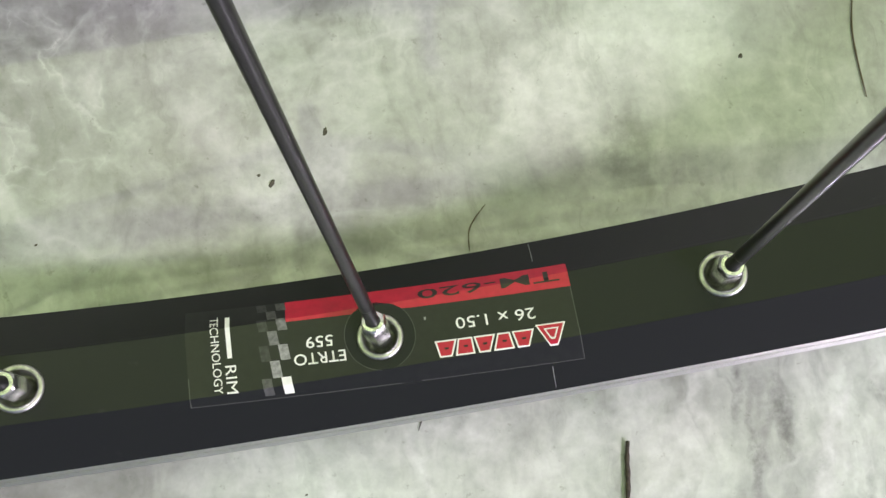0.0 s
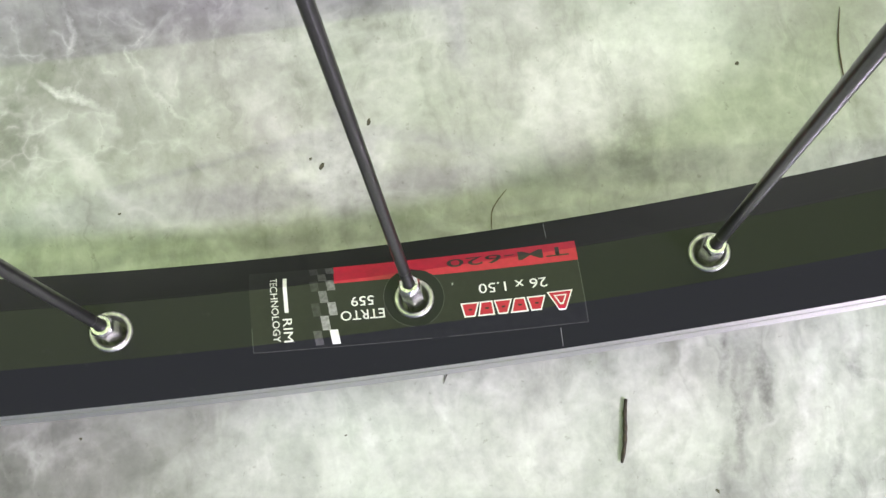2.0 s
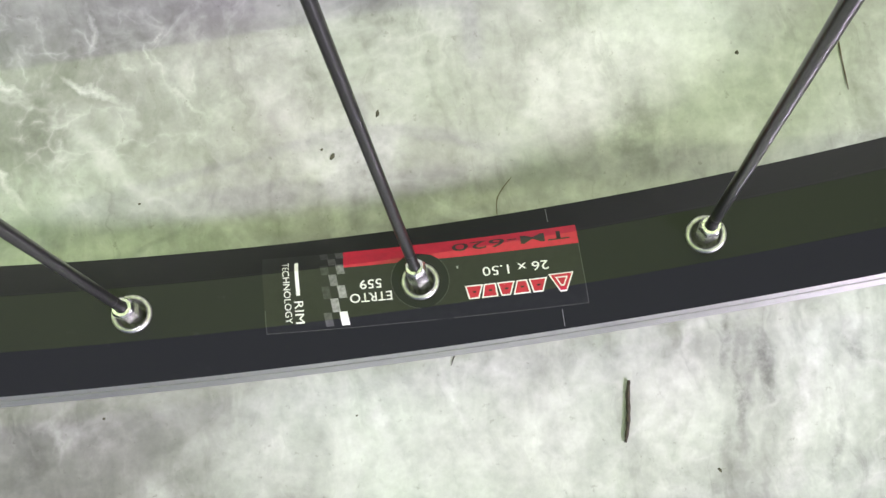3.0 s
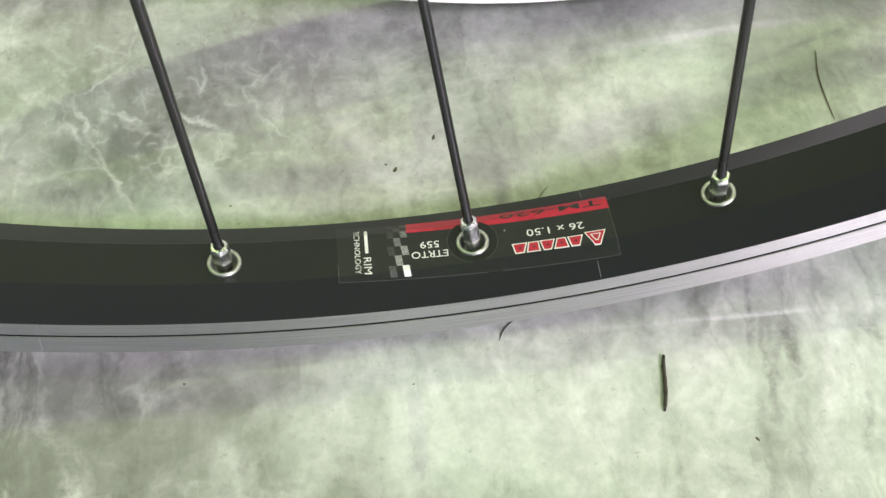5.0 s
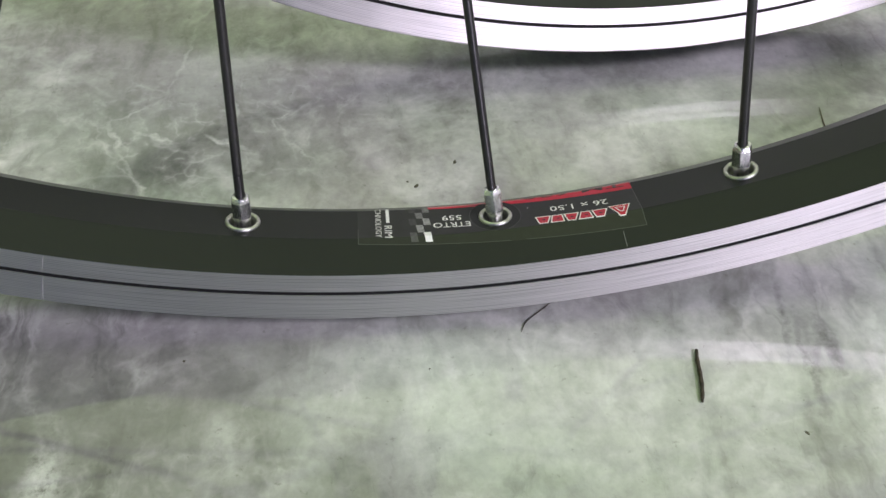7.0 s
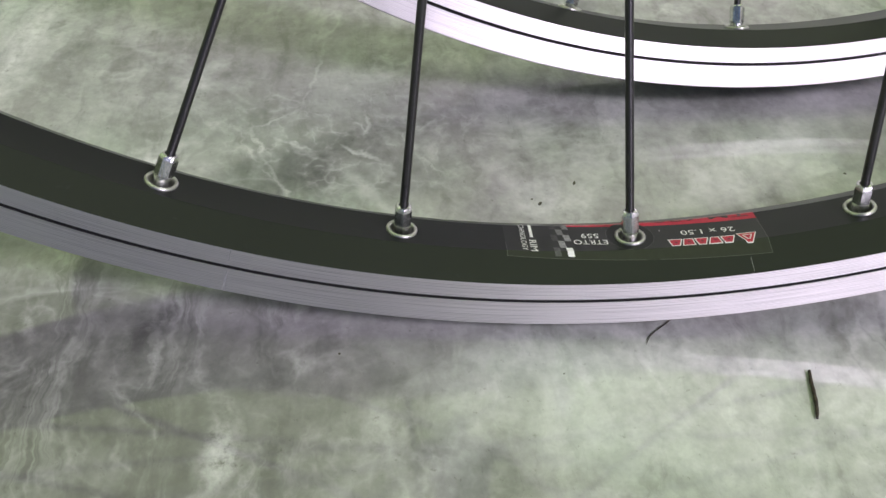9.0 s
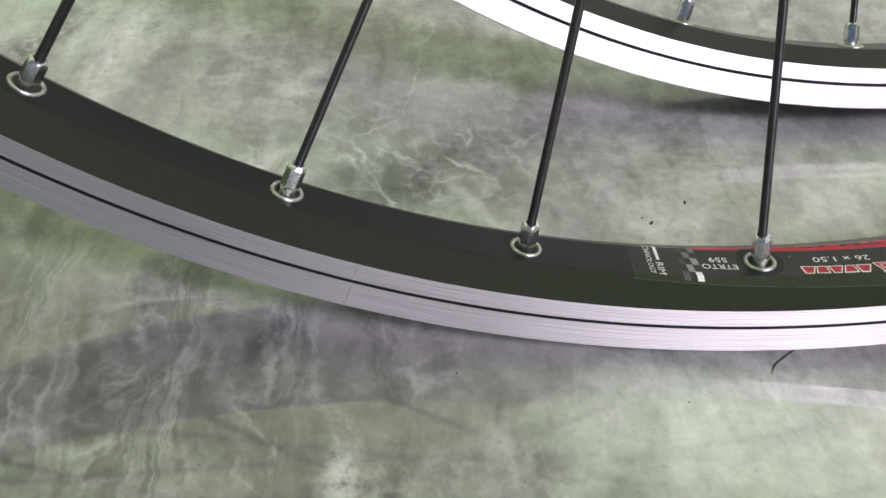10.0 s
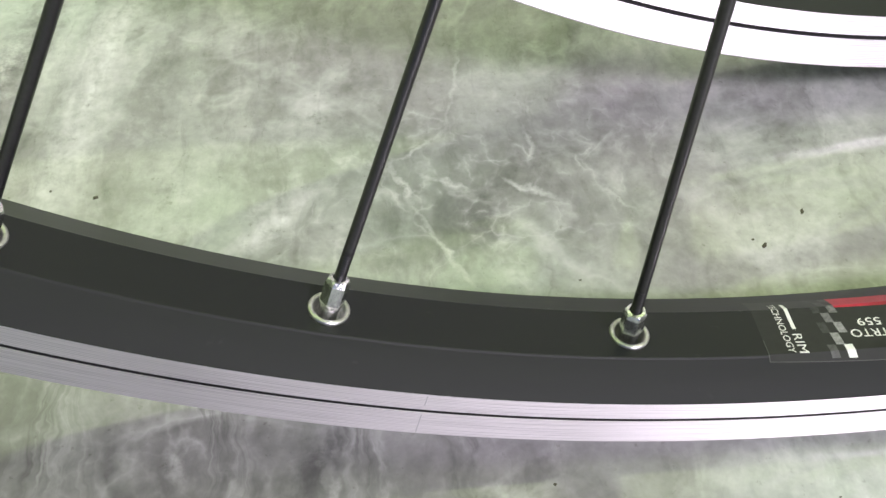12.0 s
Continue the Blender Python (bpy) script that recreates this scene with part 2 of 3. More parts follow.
def track_material():
    m, nodes, links, b = material("machined_aluminium", (0.80, 0.79, 0.80), 0.34, metal=1.0)
    r, a, y = wheel_polar(nodes, links)
    comb = nodes.new("ShaderNodeCombineXYZ")
    links.new(calc(nodes, links, "MULTIPLY", r, 4600.0), comb.inputs[0])
    links.new(calc(nodes, links, "MULTIPLY", a, 7.0), comb.inputs[1])
    lines = noise_tex(nodes, links, comb.outputs[0], 1.0, 3, 0.7)
    rings = calc(nodes, links, "SINE", calc(nodes, links, "MULTIPLY", r, 15700.0))
    both = calc(nodes, links, "ADD", calc(nodes, links, "MULTIPLY", rings, 0.12), lines.outputs[0])
    rc = ramp(nodes, links, both, [(0.30, (0.44, 0.425, 0.425)), (0.46, (0.63, 0.605, 0.605)), (0.68, (0.74, 0.715, 0.715))])
    links.new(rc.outputs[0], b.inputs["Base Color"])
    rough = noise_tex(nodes, links, object_coords(nodes), 30, 3, 0.5)
    rr = ramp(nodes, links, rough.outputs[0], [(0.35, (0.39,) * 3), (0.65, (0.43,) * 3)])
    links.new(rr.outputs[0], b.inputs["Roughness"])
    bump(nodes, links, b, both, 0.22, 0.0002)
    b.inputs["Anisotropic"].default_value = 0.93
    b.inputs["Anisotropic Rotation"].default_value = 0.25
    tan = nodes.new("ShaderNodeTangent")
    tan.direction_type, tan.axis = "RADIAL", "Y"
    links.new(tan.outputs[0], b.inputs["Tangent"])
    return m


def speckled(name, colour, rough, metal=0.0, scale=900, amount=0.25, spec=0.5):
    m, nodes, links, b = material(name, colour, rough, metal, spec)
    n = noise_tex(nodes, links, object_coords(nodes), scale, 3, 0.6)
    lo, hi = tuple(c * (1 - amount) for c in colour), tuple(min(1, c * (1 + amount)) for c in colour)
    links.new(ramp(nodes, links, n.outputs[0], [(0.35, lo), (0.65, hi)]).outputs[0], b.inputs["Base Color"])
    bump(nodes, links, b, n.outputs[0], 0.08, 0.0002)
    return m


# tones of the vinyl sheet, printed marbling plus shade painted into the broad darks: centre, half width, half length
# (metres), turn (degrees), strength
DARKS_AND_SHADE = [
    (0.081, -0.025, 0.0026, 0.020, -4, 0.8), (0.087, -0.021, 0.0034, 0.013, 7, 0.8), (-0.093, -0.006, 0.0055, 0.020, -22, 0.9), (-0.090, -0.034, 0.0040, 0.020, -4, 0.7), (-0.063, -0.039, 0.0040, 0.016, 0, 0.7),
    # the largest patches: darker print at left front, with shade painted into it
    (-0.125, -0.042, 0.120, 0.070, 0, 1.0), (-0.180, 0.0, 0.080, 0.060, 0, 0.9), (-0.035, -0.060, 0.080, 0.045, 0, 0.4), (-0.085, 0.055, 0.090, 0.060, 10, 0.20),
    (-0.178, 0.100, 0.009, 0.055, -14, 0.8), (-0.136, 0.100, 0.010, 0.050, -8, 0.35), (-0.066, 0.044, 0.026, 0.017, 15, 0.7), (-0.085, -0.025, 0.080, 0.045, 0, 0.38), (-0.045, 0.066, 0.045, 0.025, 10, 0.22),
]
# pale print strokes, plus broad areas that lift the tone at right and front
BROAD_PALES = [(0.094, -0.029, 0.0036, 0.022, -18, 0.9), (-0.074, -0.040, 0.0050, 0.016, -3, 0.5), (-0.154, 0.095, 0.009, 0.060, -6, 0.8), (-0.104, 0.050, 0.005, 0.019, -48, 0.8), (-0.096, 0.082, 0.010, 0.014, 10, 0.4), (0.100, 0.080, 0.030, 0.024, 0, 0.6), (0.020, -0.028, 0.060, 0.020, 0, 0.45), (0.085, 0.050, 0.065, 0.050, 0, 0.3), (0.100, -0.030, 0.030, 0.040, 0, 0.5)]
VEINS = [
    (-0.075, 0.055, 0.0009, 0.0112, 24, 0.80), (-0.067, 0.038, 0.0009, 0.0135, 28, 0.70), (-0.066, 0.056, 0.0008, 0.0084, 67, 0.70), (-0.047, 0.053, 0.0011, 0.0081, 59, 0.80),
    (-0.046, 0.065, 0.0008, 0.0082, 2, 0.60), (-0.072, 0.067, 0.0009, 0.0109, -59, 0.50), (-0.062, 0.088, 0.0008, 0.0229, -7, 0.40), (-0.109, 0.045, 0.0030, 0.0101, -54, 0.70),
    (-0.099, 0.053, 0.0020, 0.0078, -40, 0.50), (-0.105, 0.053, 0.0014, 0.0080, 15, 0.50), (-0.028, 0.049, 0.0008, 0.0080, 43, 0.50), (-0.091, 0.040, 0.0011, 0.0062, 8, 0.40),
    (-0.159, 0.073, 0.0027, 0.0165, -3, 0.60), (-0.157, 0.100, 0.0047, 0.0325, -5, 0.55), (-0.083, 0.063, 0.0009, 0.0069, 65, 0.50),
]
PALES = [
    (-0.096, 0.082, 0.0041, 0.0051, 1, 0.50), (-0.099, 0.060, 0.0034, 0.0048, 18, 0.45), (0.003, 0.033, 0.0095, 0.0210, -76, 0.45), (-0.128, 0.060, 0.0095, 0.0188, 15, 0.35),
    (-0.091, 0.092, 0.0054, 0.0090, -59, 0.35), (0.094, -0.029, 0.0019, 0.0161, -18, 0.80), (0.099, -0.020, 0.0011, 0.0071, -33, 0.70), (0.088, -0.044, 0.0034, 0.0065, -24, 0.60),
    (0.088, -0.030, 0.0009, 0.0073, -72, 0.50), (0.005, -0.022, 0.0016, 0.0087, 20, 0.50), (0.021, -0.021, 0.0014, 0.0101, 16, 0.45), (0.043, -0.031, 0.0054, 0.0124, -4, 0.35),
    (-0.091, -0.015, 0.0016, 0.0116, 12, 0.50), (-0.074, -0.040, 0.0041, 0.0104, -3, 0.50), (-0.121, -0.007, 0.0020, 0.0060, 26, 0.40), (-0.040, -0.035, 0.0068, 0.0127, -6, 0.30),
]
DARKS = [
    (-0.058, 0.044, 0.0068, 0.0075, -39, 0.60), (-0.079, 0.036, 0.0081, 0.0050, 8, 0.60), (-0.069, 0.037, 0.0041, 0.0059, -11, 0.60), (-0.073, 0.054, 0.0041, 0.0052, -89, 0.40),
    (-0.040, 0.063, 0.0081, 0.0108, 72, 0.40), (-0.039, 0.040, 0.0068, 0.0073, 11, 0.35), (0.080, -0.027, 0.0012, 0.0150, -5, 0.70), (0.086, -0.022, 0.0019, 0.0090, 7, 0.80),
    (0.107, -0.020, 0.0027, 0.0044, 18, 0.60), (0.099, -0.041, 0.0022, 0.0126, -13, 0.50), (-0.067, -0.023, 0.0068, 0.0072, -29, 0.50), (-0.059, 0.049, 0.0095, 0.0110, 30, 0.50),
    (-0.044, 0.057, 0.0054, 0.0134, 31, 0.35), (0.001, 0.048, 0.0081, 0.0104, -57, 0.35), (0.065, 0.030, 0.0095, 0.0223, 77, 0.40), (0.067, 0.037, 0.0068, 0.0087, -37, 0.30),
]
FRONT_DARKS = [
    (-0.093, -0.006, 0.0035, 0.0145, -22, 0.90), (-0.090, -0.034, 0.0030, 0.0144, -4, 0.60), (-0.063, -0.039, 0.0027, 0.0105, -1, 0.60), (-0.111, -0.015, 0.0054, 0.0167, -5, 0.60),
    (-0.077, -0.016, 0.0041, 0.0107, -13, 0.45), (-0.051, -0.013, 0.0054, 0.0086, -67, 0.50), (-0.130, -0.031, 0.0095, 0.0203, 8, 0.60), (-0.110, -0.039, 0.0041, 0.0121, -1, 0.50),
    (-0.081, -0.041, 0.0019, 0.0087, 12, 0.60), (-0.081, -0.011, 0.0027, 0.0058, -8, 0.60), (-0.096, -0.010, 0.0032, 0.0060, -19, 0.70), (-0.130, -0.003, 0.0054, 0.0060, -5, 0.60),
    (0.080, -0.012, 0.0014, 0.0139, -16, 0.70), (0.076, -0.040, 0.0022, 0.0110, -3, 0.40), (-0.082, -0.020, 0.0054, 0.0190, 18, 0.50), (-0.055, -0.005, 0.0054, 0.0077, 63, 0.45),
]
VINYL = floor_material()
ANODISED = anodised_material()
ALUMINIUM = track_material()
STEEL = speckled("nickel_steel", (0.74, 0.74, 0.74), 0.27, 1.0)
EYELET = speckled("eyelet_steel", (0.52, 0.52, 0.49), 0.32, 0.9)
BLACK_STEEL = speckled("black_steel", (0.013, 0.0125, 0.013), 0.30, 0.0, 1200, 0.3, 0.75)
GROOVE = speckled("groove_black", (0.006, 0.006, 0.006), 0.6, spec=0.2)
FILM_BLACK = speckled("sticker_black", (0.011, 0.012, 0.011), 0.30, 0.0, 700, 0.15, 0.45)
RED = speckled("sticker_red", (0.43, 0.012, 0.035), 0.30, 0.0, 600, 0.10)
WHITE = speckled("sticker_white", (0.78, 0.78, 0.76), 0.35, 0.0, 600, 0.05)
GREY = speckled("sticker_grey", (0.30, 0.30, 0.30), 0.35, 0.0, 1500, 0.3)
INK = speckled("sticker_ink", (0.022, 0.018, 0.012), 0.35, 0.0, 600, 0.1)
CLEAR_EDGE = speckled("sticker_edge", (0.062, 0.062, 0.060), 0.35, 0.0, 600, 0.1)
JOINT = speckled("joint_line", (0.24, 0.24, 0.25), 0.4, 0.0, 900, 0.2)
CRUMB = speckled("dirt_brown", (0.075, 0.072, 0.045), 0.9, 0.0, 1500, 0.5)
TWIG = speckled("dry_twig", (0.045, 0.035, 0.024), 0.8, 0.0, 1500, 0.5)
HAIR = speckled("brown_fibre", (0.10, 0.07, 0.035), 0.6, 0.0, 1500, 0.2)
# unseen surrounds: bright grey to reflect in the rim, green to bounce green light
WALL = speckled("grey_plaster", (0.76, 0.73, 0.76), 0.85, 0.0, 40, 0.10)
GREEN_WALL = speckled("green_plaster", (0.42, 0.52, 0.30), 0.8, 0.0, 30, 0.10)


# ---- mesh helpers ----
def mesh_of(name, verts, faces, mat, smooth=False):
    me = bpy.data.meshes.new(name)
    me.from_pydata([tuple(v) for v in verts], [], faces)
    me.materials.append(mat)
    if smooth:
        me.polygons.foreach_set("use_smooth", [True] * len(me.polygons))
    me.update()
    return me


def part(name, me, parent, label="", m=None):
    ob = new(name, me)
    ob.parent = parent
    if m is not None:
        ob.matrix_basis = m
    return tagged(ob, label) if label else ob


def box(name, lo, hi, mat, bevel=0.0):
    bm = bmesh.new()
    bmesh.ops.create_cube(bm, size=1)
    for v in bm.verts:
        v.co = [lo[i] + (v.co[i] + 0.5) * (hi[i] - lo[i]) for i in range(3)]
    if bevel:
        bmesh.ops.bevel(bm, geom=bm.edges[:], offset=bevel, segments=2, affect="EDGES")
    me = bpy.data.meshes.new(name)
    bm.to_mesh(me)
    bm.free()
    me.materials.append(mat)
    return me


def lathe(profile, n=20):
    """Verts and faces of (radius, height) pairs turned round z."""
    verts, faces = [], []
    for r, z in profile:
        for i in range(n):
            a = 2 * math.pi * (i + 0.5) / n
            verts.append((r * math.cos(a), r * math.sin(a), z))
    for j in range(len(profile) - 1):
        for i in range(n):
            k = (i + 1) % n
            faces.append((j * n + i, j * n + k, (j + 1) * n + k, (j + 1) * n + i))
    return verts, faces


def ring(profile, n=384):
    """Strips of (radius, across) points turned round the wheel's axle; each strip keeps its own edges."""
    verts, faces = [], []
    for (r0, w0), (r1, w1) in zip(profile, profile[1:]):
        base = len(verts)
        for i in range(n):
            a = 2 * math.pi * i / n
            s, c = math.sin(a), math.cos(a)
            verts += [(r0 * s, -w0, HUB_Z - r0 * c), (r1 * s, -w1, HUB_Z - r1 * c)]
        for i in range(n):
            p, q = base + 2 * i, base + 2 * ((i + 1) % n)
            faces.append((p, p + 1, q + 1, q))
    return verts, faces


def on_rim(s, v, lift=0.00005):
    """A place on the rim's inner face: s along it from the labelled hole, v across it over the creases (metres), in the wheel's frame."""
    slope = Vector((W_TRACK - W_FLAT, R_TRACK - R_FLAT)).normalized()
    side = 1 if v >= 0 else -1
    over = max(0.0, abs(v) - W_FLAT)
    w = side * (min(abs(v), W_FLAT) + over * slope.x)
    r = R_FLAT + over * slope.y - lift
    if over:
        w += side * lift * slope.y
    a = s / R_FLAT
    return Vector((r * math.sin(a), -w, HUB_Z - r * math.cos(a)))


# ---- setting ----
def floor_sheet():
    xs = np.concatenate([np.linspace(-2.4, -0.32, 12), np.arange(-0.30, 0.3001, 0.003), np.linspace(0.32, 2.4, 12)])
    ys = np.concatenate([np.linspace(-2.2, -0.12, 12), np.arange(-0.10, 0.2601, 0.003), np.linspace(0.28, 0.5, 4)])
    gx, gy = np.meshgrid(xs, ys)
    z = np.zeros_like(gx)
    near = np.exp(-(np.maximum(0, np.abs(gx) - 0.25) / 0.1) ** 2)
    z += near * 0.00006 * (np.sin(gx * 47 + gy * 21) * np.sin(gy * 53 - gx * 17 + 1.0) - 1)
    nx, ny = len(xs), len(ys)
    verts = np.stack([gx, gy, z], -1).reshape(-1, 3)
    faces = [(j * nx + i, j * nx + i + 1, (j + 1) * nx + i + 1, (j + 1) * nx + i) for j in range(ny - 1) for i in range(nx - 1)]
    me = bpy.data.meshes.new("floor")
    me.from_pydata(verts.tolist(), [], faces)
    me.polygons.foreach_set("use_smooth", [True] * len(me.polygons))
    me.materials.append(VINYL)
    return tagged(new("floor", me), "grey-green marbled glossy vinyl sheet floor", "floor", kind="structure")


floor_sheet()
# unseen surrounds, added to close the place, bounce light and prop the leaning wheel
for name, lo, hi, mat, label in (
    ("wall_back", (0.025, 0.347, -0.02), (0.095, 0.45, 0.56), WALL, "short grey plastered pier behind the leaning wheel"),
    ("wall_far", (-2.4, 2.2, -0.02), (2.4, 2.3, 2.4), WALL, "grey plastered wall"),
    ("wall_west", (-2.5, -2.2, -0.02), (-2.4, -0.1, 2.4), GREEN_WALL, "unseen pale green plastered side wall before the lamp opening"),
    ("wall_west_end", (-2.5, 1.42, -0.02), (-2.4, 2.3, 2.4), GREEN_WALL, "unseen pale green plastered side wall behind the lamp opening"),
    ("wall_west_low", (-2.5, -0.1, -0.02), (-2.4, 1.42, 0.6), GREEN_WALL, "unseen pale green plastered wall under the lamp opening"),
    ("wall_west_high", (-2.5, -0.1, 1.8), (-2.4, 1.42, 2.4), GREEN_WALL, "unseen pale green plastered wall above the lamp opening"),
    ("wall_east", (2.4, -2.2, -0.02), (2.5, 2.3, 2.4), WALL, "grey plastered side wall"),
    ("ceiling", (-2.5, -0.6, 2.4), (2.5, 2.3, 2.45), GREEN_WALL, "unseen solid pale green ceiling above the added green lamp panel"),
    ("floor_slab", (-2.5, -2.2, -0.08), (2.5, 2.3, -0.02), WALL, "grey concrete slab under the vinyl"),
):
    tagged(new(name, box(name, lo, hi, mat)), label, "ceiling" if name == "ceiling" else "floor" if "slab" in name else "wall", kind="structure")


# ---- bicycle wheels ----
STEP = radians(11.25)


def arc(cx, cy, r, a0, a1, n):
    return [(cx + r * math.cos(a0 + (a1 - a0) * i / n), cy + r * math.sin(a0 + (a1 - a0) * i / n)) for i in range(n + 1)]


def rim_body(phase):
    """Black rim: sloped sides, tyre bed, and an inner face with a drilled hole at every spoke."""
    side = [(R_OUT - 0.0002, W_TRACK - 0.0018), (R_OUT - 0.0006, W_TRACK - 0.0024), (R_OUT - 0.006, W_TRACK - 0.0026), (R_OUT - 0.0085, 0.0062), (R_OUT - 0.0092, 0.0)]
    bed = side + [(r, -w) for r, w in reversed(side[:-1])]
    verts, faces = ring(bed)
    flank = [(R_TRACK, W_TRACK), (R_TRACK - 0.0001, W_TRACK - 0.0002), (R_FLAT + 0.0003, W_FLAT + 0.0005), (R_FLAT + 0.0001, W_FLAT + 0.0002), (R_FLAT, W_FLAT)]
    for sgn in (1, -1):
        v, f = ring([(r, sgn * w) for r, w in flank])
        b = len(verts)
        verts += v
        faces += [tuple(b + i for i in (q if sgn > 0 else q[::-1])) for q in f]
    # inner face, cell by cell, with round holes
    hole, half, n = 0.0027, 0.0050, 32
    for k in range(32):
        a0 = phase + k * STEP

        def at(s, w):
            a = a0 + s / R_FLAT
            return (R_FLAT * math.sin(a), -w, HUB_Z - R_FLAT * math.cos(a))
        b = len(verts)
        for i in range(n):
            t = 2 * math.pi * i / n
            c, s_ = math.cos(t), math.sin(t)
            q = half / max(abs(c), abs(s_))
            verts += [at(hole * c, hole * s_), at(q * c, q * s_)]
        for i in range(n):
            j = (i + 1) % n
            faces.append((b + 2 * i, b + 2 * j, b + 2 * j + 1, b + 2 * i + 1))
        b = len(verts)
        length = STEP * R_FLAT
        m = 10
        for i in range(m + 1):
            s = half + (length - 2 * half) * i / m
            verts += [at(s, W_FLAT), at(s, -W_FLAT)]
        for i in range(m):
            faces.append((b + 2 * i, b + 2 * i + 1, b + 2 * i + 3, b + 2 * i + 2))
    return mesh_of("rim", verts, faces, ANODISED, True)


def track_mesh(sgn):
    g = R_GROOVE
    prof = [(R_OUT - 0.0001, W_TRACK - 0.0018), (R_OUT, W_TRACK - 0.0012), (R_OUT, W_TRACK - 0.0003), (R_OUT - 0.0003, W_TRACK), (g + 0.00047, W_TRACK), (g + 0.00045, W_TRACK - 0.00016)]
    prof2 = [(g - 0.00045, W_TRACK - 0.00016), (g - 0.00047, W_TRACK), (R_TRACK, W_TRACK)]
    verts, faces = [], []
    for p in (prof, prof2):
        v, f = ring([(r, sgn * w) for r, w in p])
        b = len(verts)
        verts += v
        faces += [tuple(b + i for i in (q if sgn > 0 else q[::-1])) for q in f]
    return mesh_of("brake_track", verts, faces, ALUMINIUM, True)


def groove_mesh(sgn):
    v, f = ring([(R_GROOVE + 0.00045, sgn * (W_TRACK - 0.00015)), (R_GROOVE, sgn * (W_TRACK - 0.0003)), (R_GROOVE - 0.00045, sgn * (W_TRACK - 0.00015))])
    return mesh_of("wear_groove", v, f, GROOVE, True)


def eyelet_mesh():
    prof = [(0.00356, -0.0001)] + arc(0.00310, 0.0001, 0.00046, 0.0, math.pi, 8) + [(0.0025, -0.0004), (0.0024, -0.0022), (0.0021, -0.0030), (0.0, -0.0031)]
    v, f = lathe(prof, 28)
    return mesh_of("eyelet", v, f, EYELET, True)


def nipple_mesh():
    """Hexagonal body on a round neck, with a chamfered top and the bore that the spoke goes into."""
    prof = [(0.00165, -0.0030), (0.00170, 0.0002), (0.00178, 0.0011), (0.00205, 0.0015, 1), (0.00212, 0.0019, 1), (0.00212, 0.0056, 1), (0.00196, 0.0062, 1), (0.00160, 0.0066), (0.00112, 0.0067), (0.0010, 0.0058)]
    n, verts, faces = 24, [], []
    for row in prof:
        r, z, flat = (*row, 0)[:3]
        for i in range(n):
            a = 2 * math.pi * i / n
            q = r * 0.866 / math.cos((a + math.pi / 6) % (math.pi / 3) - math.pi / 6) if flat else r
            q = min(q, r * 0.975) if flat else q
            verts.append((q * math.cos(a), q * math.sin(a), z))
    for j in range(len(prof) - 1):
        for i in range(n):
            k = (i + 1) % n
            faces.append((j * n + i, j * n + k, (j + 1) * n + k, (j + 1) * n + i))
    return mesh_of("nipple", verts, faces, STEEL, False)


def spoke_mesh(length):
    prof = [(0.00098, 0.0)]
    z = 0.0062
    for i in range(12):
        prof += [(0.00100, z), (0.00088, z + 0.00018), (0.00100, z + 0.00036)]
        z += 0.00048
    prof += [(0.00098, z + 0.0004), (0.00092, z + 0.03), (0.00092, length - 0.02), (0.00100, length - 0.01), (0.00100, length), (0.0017, length), (0.0015, length + 0.0012), (0.0, length + 0.0014)]
    v, f = lathe(prof, 14)
    return mesh_of("spoke", v, f, BLACK_STEEL, True)


def hub_mesh(front, back):
    prof = [(0.0, -0.065), (0.005, -0.065), (0.005, -back - 0.004), (0.014, -back - 0.003), (0.0285, -back - 0.0015), (0.0285, -back + 0.0015), (0.017, -back + 0.005), (0.0155, 0.0), (0.017, front - 0.005), (0.0285, front - 0.0015), (0.0285, front + 0.0015), (0.014, front + 0.003), (0.005, front + 0.004), (0.005, 0.065), (0.0, 0.065)]
    v, f = lathe(prof, 48)
    return mesh_of("hub", [(x, -z, HUB_Z + y) for x, y, z in v], f, BLACK_STEEL, True)


def bicycle_wheel(place, lean, yaw, phase, front, back, label, leading):
    wheel = tagged(new("bicycle_wheel"), label, "bicycle wheel", "bicycle wheels")
    wheel.matrix_basis = pose(*place, -lean, 0, yaw)
    ph = radians(phase)
    rim = part("rim", rim_body(ph), wheel, "black anodised alloy rim with sloped sides")
    for sgn in (1, -1):
        track = part("brake_track", track_mesh(sgn), rim, "bare machined aluminium brake track")
        part("wear_groove", groove_mesh(sgn), rim, "thin black wear line")
    eyelet, nipple = eyelet_mesh(), nipple_mesh()
    part("hub", hub_mesh(front, back), wheel, "black hub with two spoke flanges")
    spokes = {}
    for k in range(32):
        a = ph + k * STEP
        inward = Vector((-math.sin(a), 0, math.cos(a)))
        tangent = Vector((math.cos(a), 0, math.sin(a)))
        seat = Vector((0, 0, HUB_Z)) - inward * R_FLAT
        across = -back if k % 2 == 0 else front
        lead = leading[k % 4]
        way = inward * 0.25 + tangent * lead + Vector((0, -across, 0))
        length = way.length - 0.001
        key = round(length, 4)
        if key not in spokes:
            spokes[key] = spoke_mesh(length)
        way.normalize()

        def frame_of(z, origin):
            x = Vector((0, 1, 0)).cross(z).normalized()
            y = z.cross(x)
            return Matrix.Translation(origin) @ Matrix((x, y, z)).transposed().to_4x4()
        part("eyelet", eyelet, rim, "", frame_of(inward, seat))
        spoke = part("spoke", spokes[key], wheel, "", frame_of(way, seat))
        part("nipple", nipple, spoke, "", Matrix.Rotation(0.6 * math.sin(k * 7.3), 4, "Z"))
    return wheel, rim


